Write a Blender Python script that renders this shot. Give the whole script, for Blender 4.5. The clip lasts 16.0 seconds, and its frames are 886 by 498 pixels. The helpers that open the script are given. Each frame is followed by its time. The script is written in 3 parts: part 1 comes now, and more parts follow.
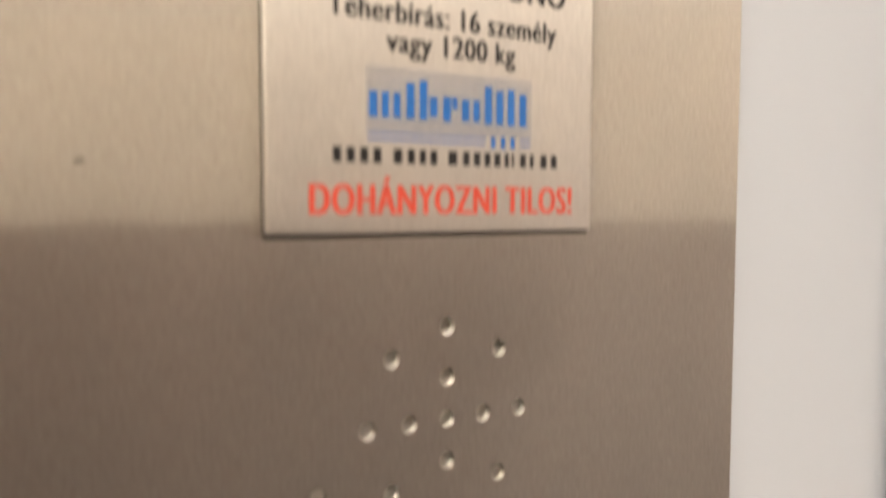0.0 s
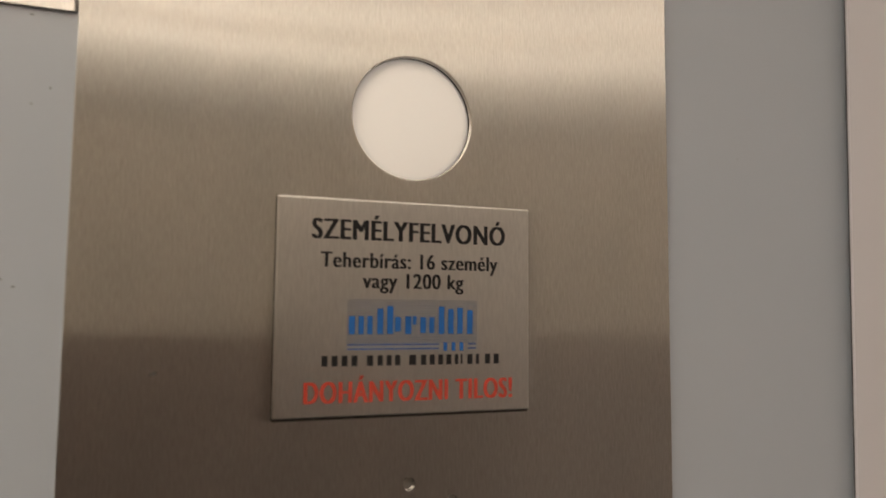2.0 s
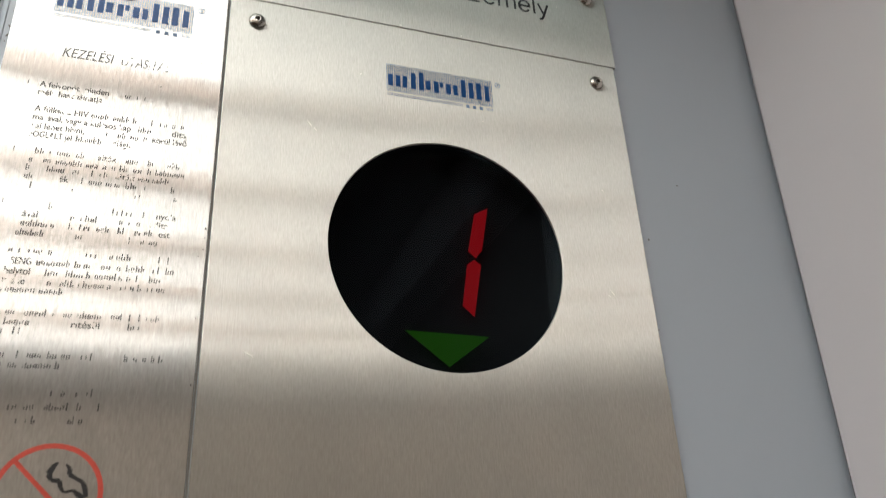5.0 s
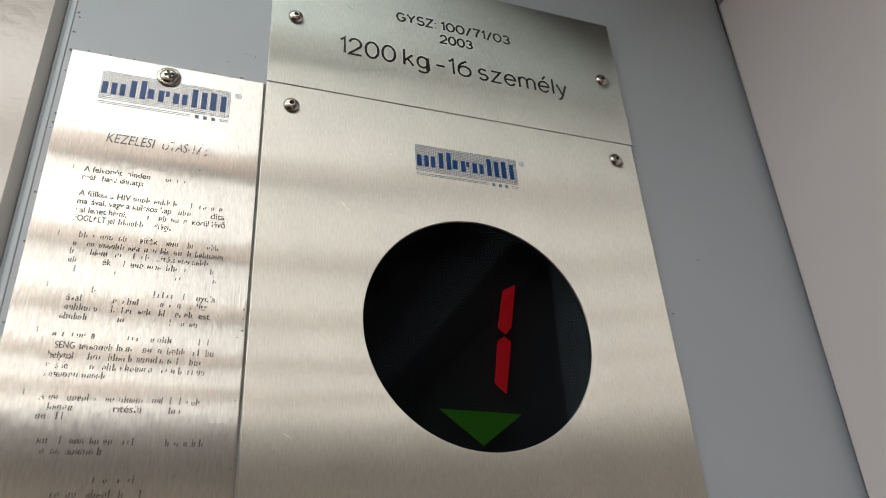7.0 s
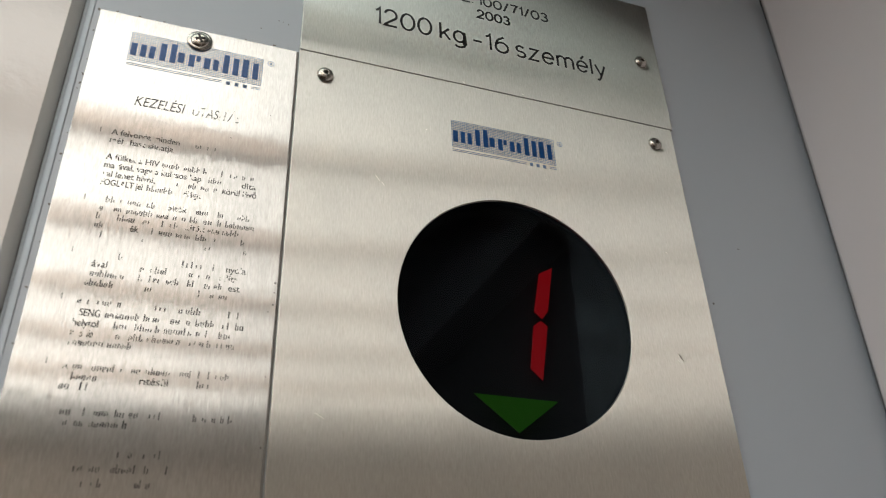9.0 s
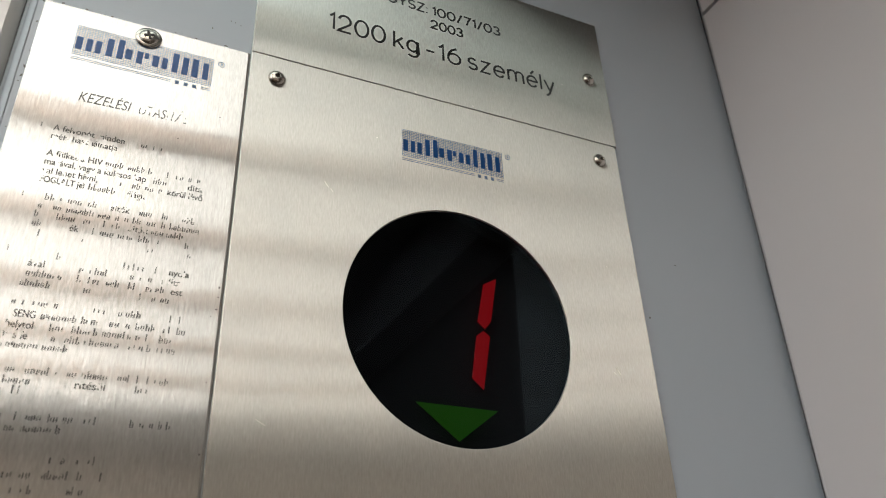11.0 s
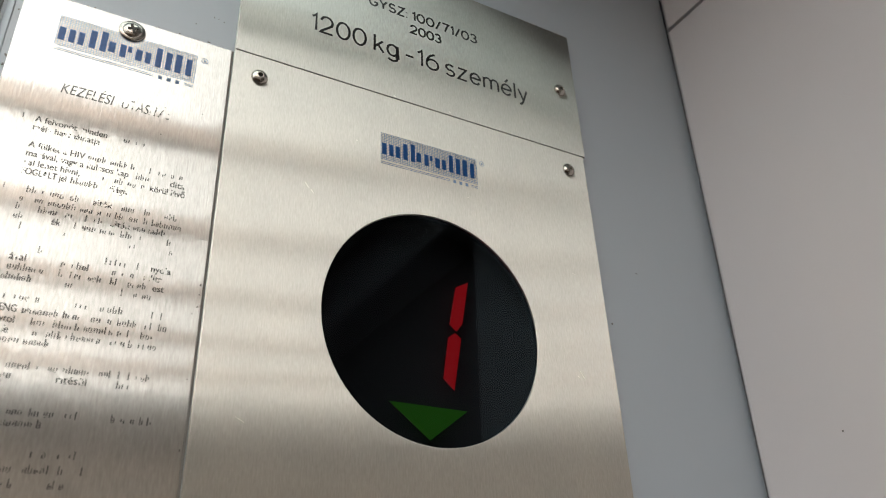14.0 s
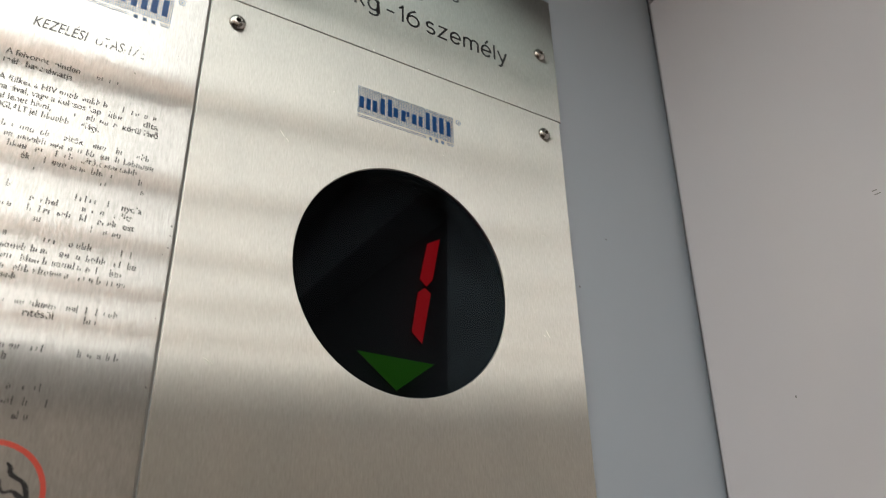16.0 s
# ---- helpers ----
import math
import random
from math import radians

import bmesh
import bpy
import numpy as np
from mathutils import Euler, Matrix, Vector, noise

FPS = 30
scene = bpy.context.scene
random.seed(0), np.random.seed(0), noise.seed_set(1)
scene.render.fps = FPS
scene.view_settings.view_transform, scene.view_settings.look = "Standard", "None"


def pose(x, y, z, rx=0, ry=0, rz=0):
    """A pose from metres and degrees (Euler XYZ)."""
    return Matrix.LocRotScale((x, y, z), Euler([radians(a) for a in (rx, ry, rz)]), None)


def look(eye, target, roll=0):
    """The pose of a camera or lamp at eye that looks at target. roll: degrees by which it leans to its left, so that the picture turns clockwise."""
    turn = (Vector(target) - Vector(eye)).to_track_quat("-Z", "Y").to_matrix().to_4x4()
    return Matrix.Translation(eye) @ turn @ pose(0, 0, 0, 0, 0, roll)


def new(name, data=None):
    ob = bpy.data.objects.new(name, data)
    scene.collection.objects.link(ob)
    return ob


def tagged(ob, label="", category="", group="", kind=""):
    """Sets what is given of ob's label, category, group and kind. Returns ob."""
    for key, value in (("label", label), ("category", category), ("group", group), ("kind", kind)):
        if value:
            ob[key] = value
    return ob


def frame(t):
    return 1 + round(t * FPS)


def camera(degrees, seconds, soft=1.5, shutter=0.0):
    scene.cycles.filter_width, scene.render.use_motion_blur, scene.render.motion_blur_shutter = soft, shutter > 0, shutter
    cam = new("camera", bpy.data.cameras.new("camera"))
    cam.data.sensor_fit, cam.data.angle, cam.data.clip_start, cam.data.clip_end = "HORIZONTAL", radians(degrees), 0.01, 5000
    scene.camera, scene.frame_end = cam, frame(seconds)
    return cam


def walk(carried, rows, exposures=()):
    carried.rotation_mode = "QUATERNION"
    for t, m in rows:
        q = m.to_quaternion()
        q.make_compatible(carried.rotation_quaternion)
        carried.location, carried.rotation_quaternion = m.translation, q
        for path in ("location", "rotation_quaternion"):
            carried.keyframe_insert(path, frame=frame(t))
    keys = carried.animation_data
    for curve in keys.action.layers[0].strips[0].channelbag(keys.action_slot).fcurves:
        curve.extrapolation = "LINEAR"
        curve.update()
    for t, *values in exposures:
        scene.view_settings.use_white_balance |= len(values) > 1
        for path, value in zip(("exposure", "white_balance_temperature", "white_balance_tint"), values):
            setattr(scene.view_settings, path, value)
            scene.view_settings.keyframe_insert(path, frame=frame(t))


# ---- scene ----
cam = camera(62.4, 16.0, soft=1.0, shutter=0.4)
cam.data.dof.use_dof, cam.data.dof.focus_distance, cam.data.dof.aperture_fstop = True, 0.338, 15.0
PATH = [
    (0, (-0.085, -0.147, 1.513), (0.903, 1.588, 1.396), 0.1),
    (0.2, (-0.081, -0.155, 1.528), (0.822, 1.629, 1.472), -0.7),
    (0.5, (-0.078, -0.161, 1.535), (0.724, 1.67, 1.602), -1.8),
    (1, (-0.07, -0.161, 1.538), (0.686, 1.689, 1.615), -1.6),
    (1.5, (-0.069, -0.195, 1.544), (0.676, 1.659, 1.63), -0.1),
    (2, (-0.072, -0.225, 1.54), (0.616, 1.646, 1.704), 0.5),
    (2.5, (-0.083, -0.227, 1.545), (0.589, 1.647, 1.736), 0.7),
    (3, (-0.083, -0.234, 1.542), (0.605, 1.634, 1.73), 0.3),
    (3.5, (-0.088, -0.25, 1.551), (0.6, 1.606, 1.833), -0.9),
    (3.8, (-0.096, -0.255, 1.592), (0.59, 1.583, 1.979), -1.9),
    (4, (-0.103, -0.255, 1.605), (0.571, 1.564, 2.093), -2.6),
    (4.2, (-0.101, -0.261, 1.609), (0.522, 1.539, 2.216), -2.9),
    (4.5, (-0.103, -0.267, 1.621), (0.528, 1.502, 2.307), -2.9),
    (5, (-0.104, -0.273, 1.625), (0.527, 1.447, 2.428), -3.0),
    (5.2, (-0.105, -0.275, 1.627), (0.533, 1.431, 2.454), -3.1),
    (7.3, (-0.123, -0.275, 1.631), (0.507, 1.367, 2.585), -3.7),
    (7.5, (-0.123, -0.271, 1.63), (0.491, 1.376, 2.584), -3.7),
    (8, (-0.128, -0.271, 1.633), (0.47, 1.389, 2.575), -3.3),
    (8.5, (-0.132, -0.262, 1.631), (0.46, 1.392, 2.588), -2.7),
    (9, (-0.131, -0.256, 1.631), (0.495, 1.395, 2.57), -2.0),
    (9.5, (-0.129, -0.259, 1.632), (0.558, 1.373, 2.562), -1.9),
    (12, (-0.139, -0.261, 1.633), (0.655, 1.314, 2.575), -2.4),
    (12.5, (-0.142, -0.263, 1.632), (0.681, 1.298, 2.573), -2.3),
    (13, (-0.145, -0.265, 1.632), (0.702, 1.285, 2.57), -2.6),
    (13.5, (-0.146, -0.264, 1.633), (0.715, 1.282, 2.565), -2.5),
    (14, (-0.148, -0.264, 1.634), (0.742, 1.278, 2.545), -2.4),
    (14.5, (-0.148, -0.257, 1.632), (0.766, 1.286, 2.516), -2.1),
    (15, (-0.15, -0.259, 1.633), (0.786, 1.285, 2.493), -2.0),
    (15.5, (-0.152, -0.261, 1.632), (0.793, 1.275, 2.497), -1.6),
    (16, (-0.147, -0.263, 1.625), (0.819, 1.27, 2.471), -1.1),
]
# seconds, stops, kelvin, tint
EXPOSURES = [(0.0, 1.45, 7400, 14), (0.5, 0.65, 7400, 15), (1.0, 0.40, 7450, 15), (1.5, 0.22, 7450, 15), (2.0, -0.01, 7450, 14), (2.5, 0.59, 7450, 14), (3.0, 0.88, 7400, 13), (3.5, 0.82, 7350, 13),
             (4.0, 0.18, 6900, 11), (4.5, -0.02, 6250, 9), (5.2, 0.12, 6150, 8), (7.5, -0.19, 6250, 8), (9.5, -0.22, 6250, 8), (12.0, -0.04, 6200, 7), (16.0, 0.0, 6150, 7)]
walk(cam, [(t, look(eye, target, roll)) for t, eye, target, roll in PATH], EXPOSURES)

# ---------------------------------------------------------------- world
world = bpy.data.worlds.new("world")
scene.world = world
world.use_nodes = True
world.node_tree.nodes["Background"].inputs[0].default_value = (0.03, 0.03, 0.035, 1)
world.node_tree.nodes["Background"].inputs[1].default_value = 0.2
LIGHT = 3.35            # luminous ceiling
LIGHT_COLOR = (1.0, 0.945, 0.86, 1)

# car: the panel wall is the plane y = 0, the car lies towards -y
X_RIGHT, X_LEFT, Y_BACK, Z_CEIL = 0.191, -1.56, -1.54, 2.10
Z_SPLIT = 2.0054
Z_DARK_TIER = 1.475         # top of the dark rear tier that stands in for the viewer's reflection
DOOR_Y0, DOOR_Y1 = -0.270, -1.170   # lift door opening in the right-hand wall


# ---------------------------------------------------------------- materials
def material(name, color, rough=0.5, metal=0.0):
    m = bpy.data.materials.new(name)
    m.use_nodes = True
    b = m.node_tree.nodes["Principled BSDF"]
    b.inputs["Base Color"].default_value = (*color, 1)
    b.inputs["Roughness"].default_value = rough
    b.inputs["Metallic"].default_value = metal
    return m, m.node_tree.nodes, m.node_tree.links, b


def coords(n, l, scale):
    tc = n.new("ShaderNodeTexCoord")
    mp = n.new("ShaderNodeMapping")
    mp.inputs["Scale"].default_value = scale
    l.new(tc.outputs["Object"], mp.inputs["Vector"])
    return mp.outputs["Vector"]


def tex(n, l, vec, scale, detail=3.0, rough=0.5):
    t = n.new("ShaderNodeTexNoise")
    t.inputs["Scale"].default_value = scale
    t.inputs["Detail"].default_value = detail
    t.inputs["Roughness"].default_value = rough
    l.new(vec, t.inputs["Vector"])
    return t.outputs["Fac"]


def remap(n, l, fac, a, b, lo=0.3, hi=0.7):
    r = n.new("ShaderNodeMapRange")
    r.inputs["From Min"].default_value, r.inputs["From Max"].default_value = lo, hi
    r.inputs["To Min"].default_value, r.inputs["To Max"].default_value = a, b
    l.new(fac, r.inputs["Value"])
    return r.outputs["Result"]


def blend(n, l, fac, a, b):
    x = n.new("ShaderNodeMix")
    x.data_type = "RGBA"
    x.inputs[6].default_value, x.inputs[7].default_value = (*a, 1), (*b, 1)
    l.new(fac, x.inputs[0])
    return x.outputs[2]


def bump(n, l, fac, bsdf, strength, distance):
    b = n.new("ShaderNodeBump")
    b.inputs["Strength"].default_value, b.inputs["Distance"].default_value = strength, distance
    l.new(fac, b.inputs["Height"])
    l.new(b.outputs["Normal"], bsdf.inputs["Normal"])


def brushed(name, dark, pale, sharp, broad, share):
    """Stainless steel with an upright grain: tight reflections up and down, wide ones across, and cloudy wear."""
    m = bpy.data.materials.new(name)
    m.use_nodes = True
    n, l = m.node_tree.nodes, m.node_tree.links
    n.remove(n["Principled BSDF"])
    fine = tex(n, l, coords(n, l, (3200, 3200, 340)), 1.0, 2.0, 0.6)
    coarse = tex(n, l, coords(n, l, (1300, 1300, 190)), 1.0, 3.0, 0.6)
    cloud = tex(n, l, coords(n, l, (14, 14, 9)), 1.0, 4.0, 0.6)
    add = n.new("ShaderNodeMath")
    add.operation = "ADD"
    l.new(fine, add.inputs[0]), l.new(coarse, add.inputs[1])
    grain = remap(n, l, add.outputs[0], 0.0, 1.0, 0.72, 1.28)
    smear = tex(n, l, coords(n, l, (45, 45, 28)), 1.0, 4.0, 0.65)
    color = n.new("ShaderNodeMix")
    color.data_type, color.blend_type = "RGBA", "MULTIPLY"
    color.inputs[0].default_value = 1.0
    l.new(blend(n, l, grain, dark, pale), color.inputs[6])
    l.new(blend(n, l, remap(n, l, smear, 0, 1), (0.92, 0.93, 0.94), (1.0, 1.0, 1.0)), color.inputs[7])
    color = color.outputs[2]
    along = n.new("ShaderNodeCombineXYZ")
    along.inputs[2].default_value = 1.0
    wave = tex(n, l, coords(n, l, (42, 42, 30)), 1.0, 3.0, 0.55)
    streak = n.new("ShaderNodeMath")
    streak.operation = "MULTIPLY_ADD"
    streak.inputs[1].default_value = 1.35
    l.new(tex(n, l, coords(n, l, (1500, 1500, 100)), 1.0, 2.0, 0.5), streak.inputs[0])
    l.new(wave, streak.inputs[2])
    relief = n.new("ShaderNodeBump")
    relief.inputs["Strength"].default_value, relief.inputs["Distance"].default_value = 1.0, 0.00005
    l.new(streak.outputs[0], relief.inputs["Height"])
    lobes = []
    for rough, aniso in (sharp, broad):
        g = n.new("ShaderNodeBsdfAnisotropic")
        g.distribution = "GGX"
        g.inputs["Anisotropy"].default_value = aniso
        l.new(remap(n, l, cloud, rough * 0.94, rough * 1.08), g.inputs["Roughness"])
        l.new(color, g.inputs["Color"])
        l.new(along.outputs[0], g.inputs["Tangent"])
        l.new(relief.outputs[0], g.inputs["Normal"])
        lobes.append(g)
    x = n.new("ShaderNodeMixShader")
    x.inputs[0].default_value = share
    l.new(lobes[0].outputs[0], x.inputs[1]), l.new(lobes[1].outputs[0], x.inputs[2])
    l.new(x.outputs[0], n["Material Output"].inputs["Surface"])
    return m


STEEL = brushed("brushed_steel", (0.69, 0.66, 0.61), (0.84, 0.81, 0.755), (0.21, 0.93), (0.42, 0.76), 0.42)
STEEL_FINE = brushed("brushed_aluminium", (0.61, 0.592, 0.562), (0.78, 0.762, 0.728), (0.16, 0.88), (0.33, 0.85), 0.32)

SATIN = brushed("satin_aluminium", (0.70, 0.68, 0.645), (0.80, 0.78, 0.74), (0.30, 0.75), (0.50, 0.55), 0.6)


def painted(name, color, rough=0.36, metal=0.0, relief=0.12, grain=620):
    m, n, l, b = material(name, color, rough, metal)
    peel = tex(n, l, coords(n, l, (1, 1, 1)), grain, 2.0)
    cloud = tex(n, l, coords(n, l, (1, 1, 1)), 5, 4.0, 0.6)
    l.new(blend(n, l, remap(n, l, cloud, 0, 1, 0.1, 0.9), tuple(c * 0.95 for c in color), color), b.inputs["Base Color"])
    l.new(remap(n, l, cloud, rough - 0.02, rough + 0.03, 0.1, 0.9), b.inputs["Roughness"])
    bump(n, l, peel, b, relief, 0.0006)
    return m


PAINT = painted("light_grey_paint", (0.485, 0.535, 0.595), 0.24, 0.0, 0.05)
PAINT_SIDE = painted("warm_white_paint", (0.695, 0.655, 0.675), 0.10, 0.0, 0.02)
PAINT_DOOR = painted("glossy_grey_paint", (0.46, 0.435, 0.42), 0.17, 0.35, 0.26, 260)
PAINT_LEFT = painted("pale_grey_paint", (0.70, 0.67, 0.63), 0.4)
# dark tone for unseen lower walls, made up to darken the steel's reflection
PAINT_REAR = painted("dark_reflection_brown", (0.10, 0.056, 0.042), 0.5)
PAINT_MIDDLE = painted("brown_grey_laminate", (0.40, 0.35, 0.30), 0.5)
PAINT_TOP = painted("brown_paint", (0.31, 0.285, 0.26), 0.5)
CEILING = painted("ceiling_enamel", (0.42, 0.45, 0.455), 0.5)
CEILING_BAR = painted("tan_enamel", (0.60, 0.38, 0.25), 0.5)
DOOR_DARK = painted("dark_door_enamel", (0.11, 0.090, 0.076), 0.45)
FLOOR = painted("dark_vinyl", (0.08, 0.075, 0.07), 0.55)


def plain(name, color, rough=0.5, metal=0.0, lo=0.85):
    m, n, l, b = material(name, color, rough, metal)
    v = tex(n, l, coords(n, l, (1, 1, 1)), 900, 3.0)
    l.new(blend(n, l, remap(n, l, v, 0, 1), tuple(c * lo for c in color), color), b.inputs["Base Color"])
    return m


INK = plain("black_ink", (0.012, 0.012, 0.014), 0.45)
INK_GREY = plain("engraved_grey", (0.035, 0.035, 0.035), 0.5)
BLUE = plain("blue_ink", (0.008, 0.08, 0.28), 0.4)
BLUE_PALE = plain("pale_blue_ink", (0.012, 0.15, 0.50), 0.4)
GRID = plain("grid_ink", (0.09, 0.15, 0.27), 0.4)
RED = plain("red_ink", (0.64, 0.08, 0.05), 0.4)
SCREW = plain("screw_steel", (0.60, 0.57, 0.52), 0.22, 1.0)
SOCKET = plain("socket_shadow", (0.05, 0.045, 0.04), 0.5, 0.6)
GAP = plain("blue_grey_filler", (0.30, 0.335, 0.37), 0.3)
DARK = plain("black_plastic", (0.005, 0.008, 0.012), 0.8, 0.0, 0.98)
# grime specks; also the dark sign edge and the side-wall joint
GRIME_AND_LINES = plain("grime", (0.05, 0.045, 0.04), 0.8)
CORNER = plain("corner_shadow_gap", (0.17, 0.17, 0.175), 0.6)
JOINT = plain("joint_sealant", (0.21, 0.20, 0.19), 0.7)
SCUFF = plain("paint_scuff", (0.17, 0.16, 0.15), 0.7)
WHITE = plain("opal_plastic", (0.90, 0.885, 0.85), 0.30, 0.0, 0.98)
BACKING = plain("speaker_cloth", (0.75, 0.72, 0.68), 0.7)
SCRATCH = plain("scratched_metal", (0.56, 0.52, 0.47), 0.45, 0.8)


def glowing(name, color, strength):
    m, n, l, b = material(name, tuple(c * 0.3 for c in color[:3]), 0.5)
    b.inputs["Emission Color"].default_value = (*color[:3], 1)
    b.inputs["Emission Strength"].default_value = strength
    return m


SEGMENT_RED = glowing("red_segment", (0.85, 0.006, 0.016), 0.46)
ARROW_GREEN = glowing("green_segment", (0.045, 0.33, 0.0), 0.19)
LENS = glowing("lit_opal_lens", (1.0, 0.98, 0.95), 0.22)
LENS.node_tree.nodes["Principled BSDF"].inputs["Base Color"].default_value = (0.88, 0.865, 0.83, 1)
DIFFUSER_COOL = glowing("cool_luminous_panel", (0.93, 1.0, 0.93), LIGHT * 0.72)
DIFFUSER = glowing("luminous_panel", LIGHT_COLOR, LIGHT)


def clear_sheet(name, tint, gloss_rough, ior, weight=1.0, haze=0.0, haze_color=(0.6, 0.6, 0.6), gloss_color=(1, 1, 1)):
    """A thin see-through sheet: tinted, with its gloss on top and a little haze."""
    m = bpy.data.materials.new(name)
    m.use_nodes = True
    n, l = m.node_tree.nodes, m.node_tree.links
    n.remove(n["Principled BSDF"])
    t, g, d = n.new("ShaderNodeBsdfTransparent"), n.new("ShaderNodeBsdfGlossy"), n.new("ShaderNodeBsdfDiffuse")
    t.inputs["Color"].default_value = (*tint, 1)
    g.inputs["Roughness"].default_value = gloss_rough
    g.inputs["Color"].default_value = (*gloss_color, 1)
    d.inputs["Color"].default_value = (*haze_color, 1)
    f = n.new("ShaderNodeFresnel")
    f.inputs["IOR"].default_value = ior
    k = n.new("ShaderNodeMath")
    k.operation = "MULTIPLY"
    k.inputs[1].default_value = weight
    l.new(f.outputs[0], k.inputs[0])
    a, b = n.new("ShaderNodeMixShader"), n.new("ShaderNodeMixShader")
    a.inputs[0].default_value = haze
    l.new(t.outputs[0], a.inputs[1]), l.new(d.outputs[0], a.inputs[2])
    l.new(k.outputs[0], b.inputs[0])
    l.new(a.outputs[0], b.inputs[1]), l.new(g.outputs[0], b.inputs[2])
    l.new(b.outputs[0], n["Material Output"].inputs["Surface"])
    return m


SMOKED = clear_sheet("smoked_acrylic", (0.30, 0.30, 0.31), 0.02, 1.45, 0.68, gloss_color=(0.62, 0.86, 1.0))


def worn(name, color, keep):
    """Print that has rubbed off in patches."""
    m, n, l, b = material(name, color, 0.5)
    v = tex(n, l, coords(n, l, (520, 520, 260)), 1.0, 2.0, 0.6)
    l.new(remap(n, l, v, 0.0, 1.0, keep - 0.04, keep + 0.04), b.inputs["Alpha"])
    return m


WORN_INK = worn("worn_ink", (0.02, 0.02, 0.02), 0.37)
WORN_PRINT = worn("worn_print", (0.02, 0.02, 0.02), 0.455)
SMALL_PRINT = worn("worn_small_print", (0.02, 0.02, 0.02), 0.32)
VERY_WORN_INK = worn("rubbed_ink", (0.02, 0.02, 0.02), 0.51)


# ---------------------------------------------------------------- mesh helpers
def mesh_object(name, bm, mat):
    me = bpy.data.meshes.new(name)
    bm.normal_update()
    bm.to_mesh(me)
    bm.free()
    me.materials.append(mat)
    return new(name, me)


def thing(name, x, y, z, label, category, group="", kind=""):
    ob = new(name)
    ob.empty_display_size = 0.01
    ob.matrix_world = pose(x, y, z)
    return tagged(ob, label, category, group, kind)


def part(name, bm, mat, parent, label=""):
    ob = mesh_object(name, bm, mat)
    ob.parent = parent
    m = parent.matrix_basis if parent.parent is None else parent.parent.matrix_basis @ parent.matrix_parent_inverse @ parent.matrix_basis
    ob.matrix_parent_inverse = m.inverted()
    return tagged(ob, label)


def structure(name, bm, mat, label, category):
    return tagged(mesh_object(name, bm, mat), label, category, kind="structure")


def box(bm, x0, x1, y0, y1, z0, z1, bevel=0.0, segments=2):
    v = [bm.verts.new((x, y, z)) for x in (x0, x1) for y in (y0, y1) for z in (z0, z1)]
    faces = [(0, 1, 3, 2), (4, 6, 7, 5), (0, 4, 5, 1), (2, 3, 7, 6), (0, 2, 6, 4), (1, 5, 7, 3)]
    made = [bm.faces.new([v[i] for i in f]) for f in faces]
    if bevel:
        edges = list({e for f in made for e in f.edges})
        bmesh.ops.bevel(bm, geom=edges, offset=bevel, segments=segments, profile=0.5, affect="EDGES")
    return bm


def boxed(*a, **k):
    return box(bmesh.new(), *a, **k)


def ring(cx, cz, r, n=48, start=0.0):
    return [(cx + r * math.cos(start + 2 * math.pi * i / n), cz + r * math.sin(start + 2 * math.pi * i / n)) for i in range(n)]


def sheet(outer, holes, y0, y1, bevel=0.0):
    """A flat sheet in the x-z plane with through holes, front at y0 and back at y1."""
    bm = bmesh.new()
    edges = []
    for loop in (outer, *holes):
        vs = [bm.verts.new((x, y0, z)) for x, z in loop]
        edges += [bm.edges.new((vs[i], vs[(i + 1) % len(vs)])) for i in range(len(vs))]
    bmesh.ops.triangle_fill(bm, use_beauty=True, use_dissolve=False, edges=edges)
    for f in bm.faces:
        if f.calc_center_median() is not None:
            f.normal_update()
            if f.normal.y > 0:
                f.normal_flip()
    rim = [e for e in bm.edges if len(e.link_faces) == 1]
    out = bmesh.ops.extrude_edge_only(bm, edges=rim)
    side = [g for g in out["geom"] if isinstance(g, bmesh.types.BMVert)]
    for v in side:
        v.co.y = y1
    if bevel:
        bmesh.ops.bevel(bm, geom=rim, offset=bevel, segments=2, profile=0.5, affect="EDGES")
    bmesh.ops.recalc_face_normals(bm, faces=bm.faces)
    # the open back stays hidden against the wall
    return bm


def rect(x0, x1, z0, z1):
    return [(x0, z0), (x1, z0), (x1, z1), (x0, z1)]


def flat(polys, y, depth=0.00012):
    """Thin raised print or engraving fill: closed prisms in the x-z plane in front of y."""
    bm = bmesh.new()
    for p in polys:
        a = [bm.verts.new((x, y - depth, z)) for x, z in p]
        b = [bm.verts.new((x, y, z)) for x, z in p]
        bm.faces.new(a)
        for i in range(len(p)):
            j = (i + 1) % len(p)
            bm.faces.new((a[j], a[i], b[i], b[j]))
    bmesh.ops.recalc_face_normals(bm, faces=bm.faces)
    return bm


def lathe(profile, cx, cz, n=32):
    """A body turned about the y axis: profile of (radius, y), from the front centre outwards and back."""
    bm = bmesh.new()
    rows = []
    for r, y in profile:
        if r == 0:
            rows.append([bm.verts.new((cx, y, cz))])
        else:
            rows.append([bm.verts.new((x, y, z)) for x, z in ring(cx, cz, r, n)])
    for a, b in zip(rows, rows[1:]):
        for i in range(n):
            j = (i + 1) % n
            p = [a[0], b[i], b[j]] if len(a) == 1 else [a[i], b[i], b[j], a[j]] if len(b) > 1 else [a[i], b[0], a[j]]
            bm.faces.new(p)
    bmesh.ops.recalc_face_normals(bm, faces=bm.faces)
    for f in bm.faces:
        f.smooth = True
    return bm


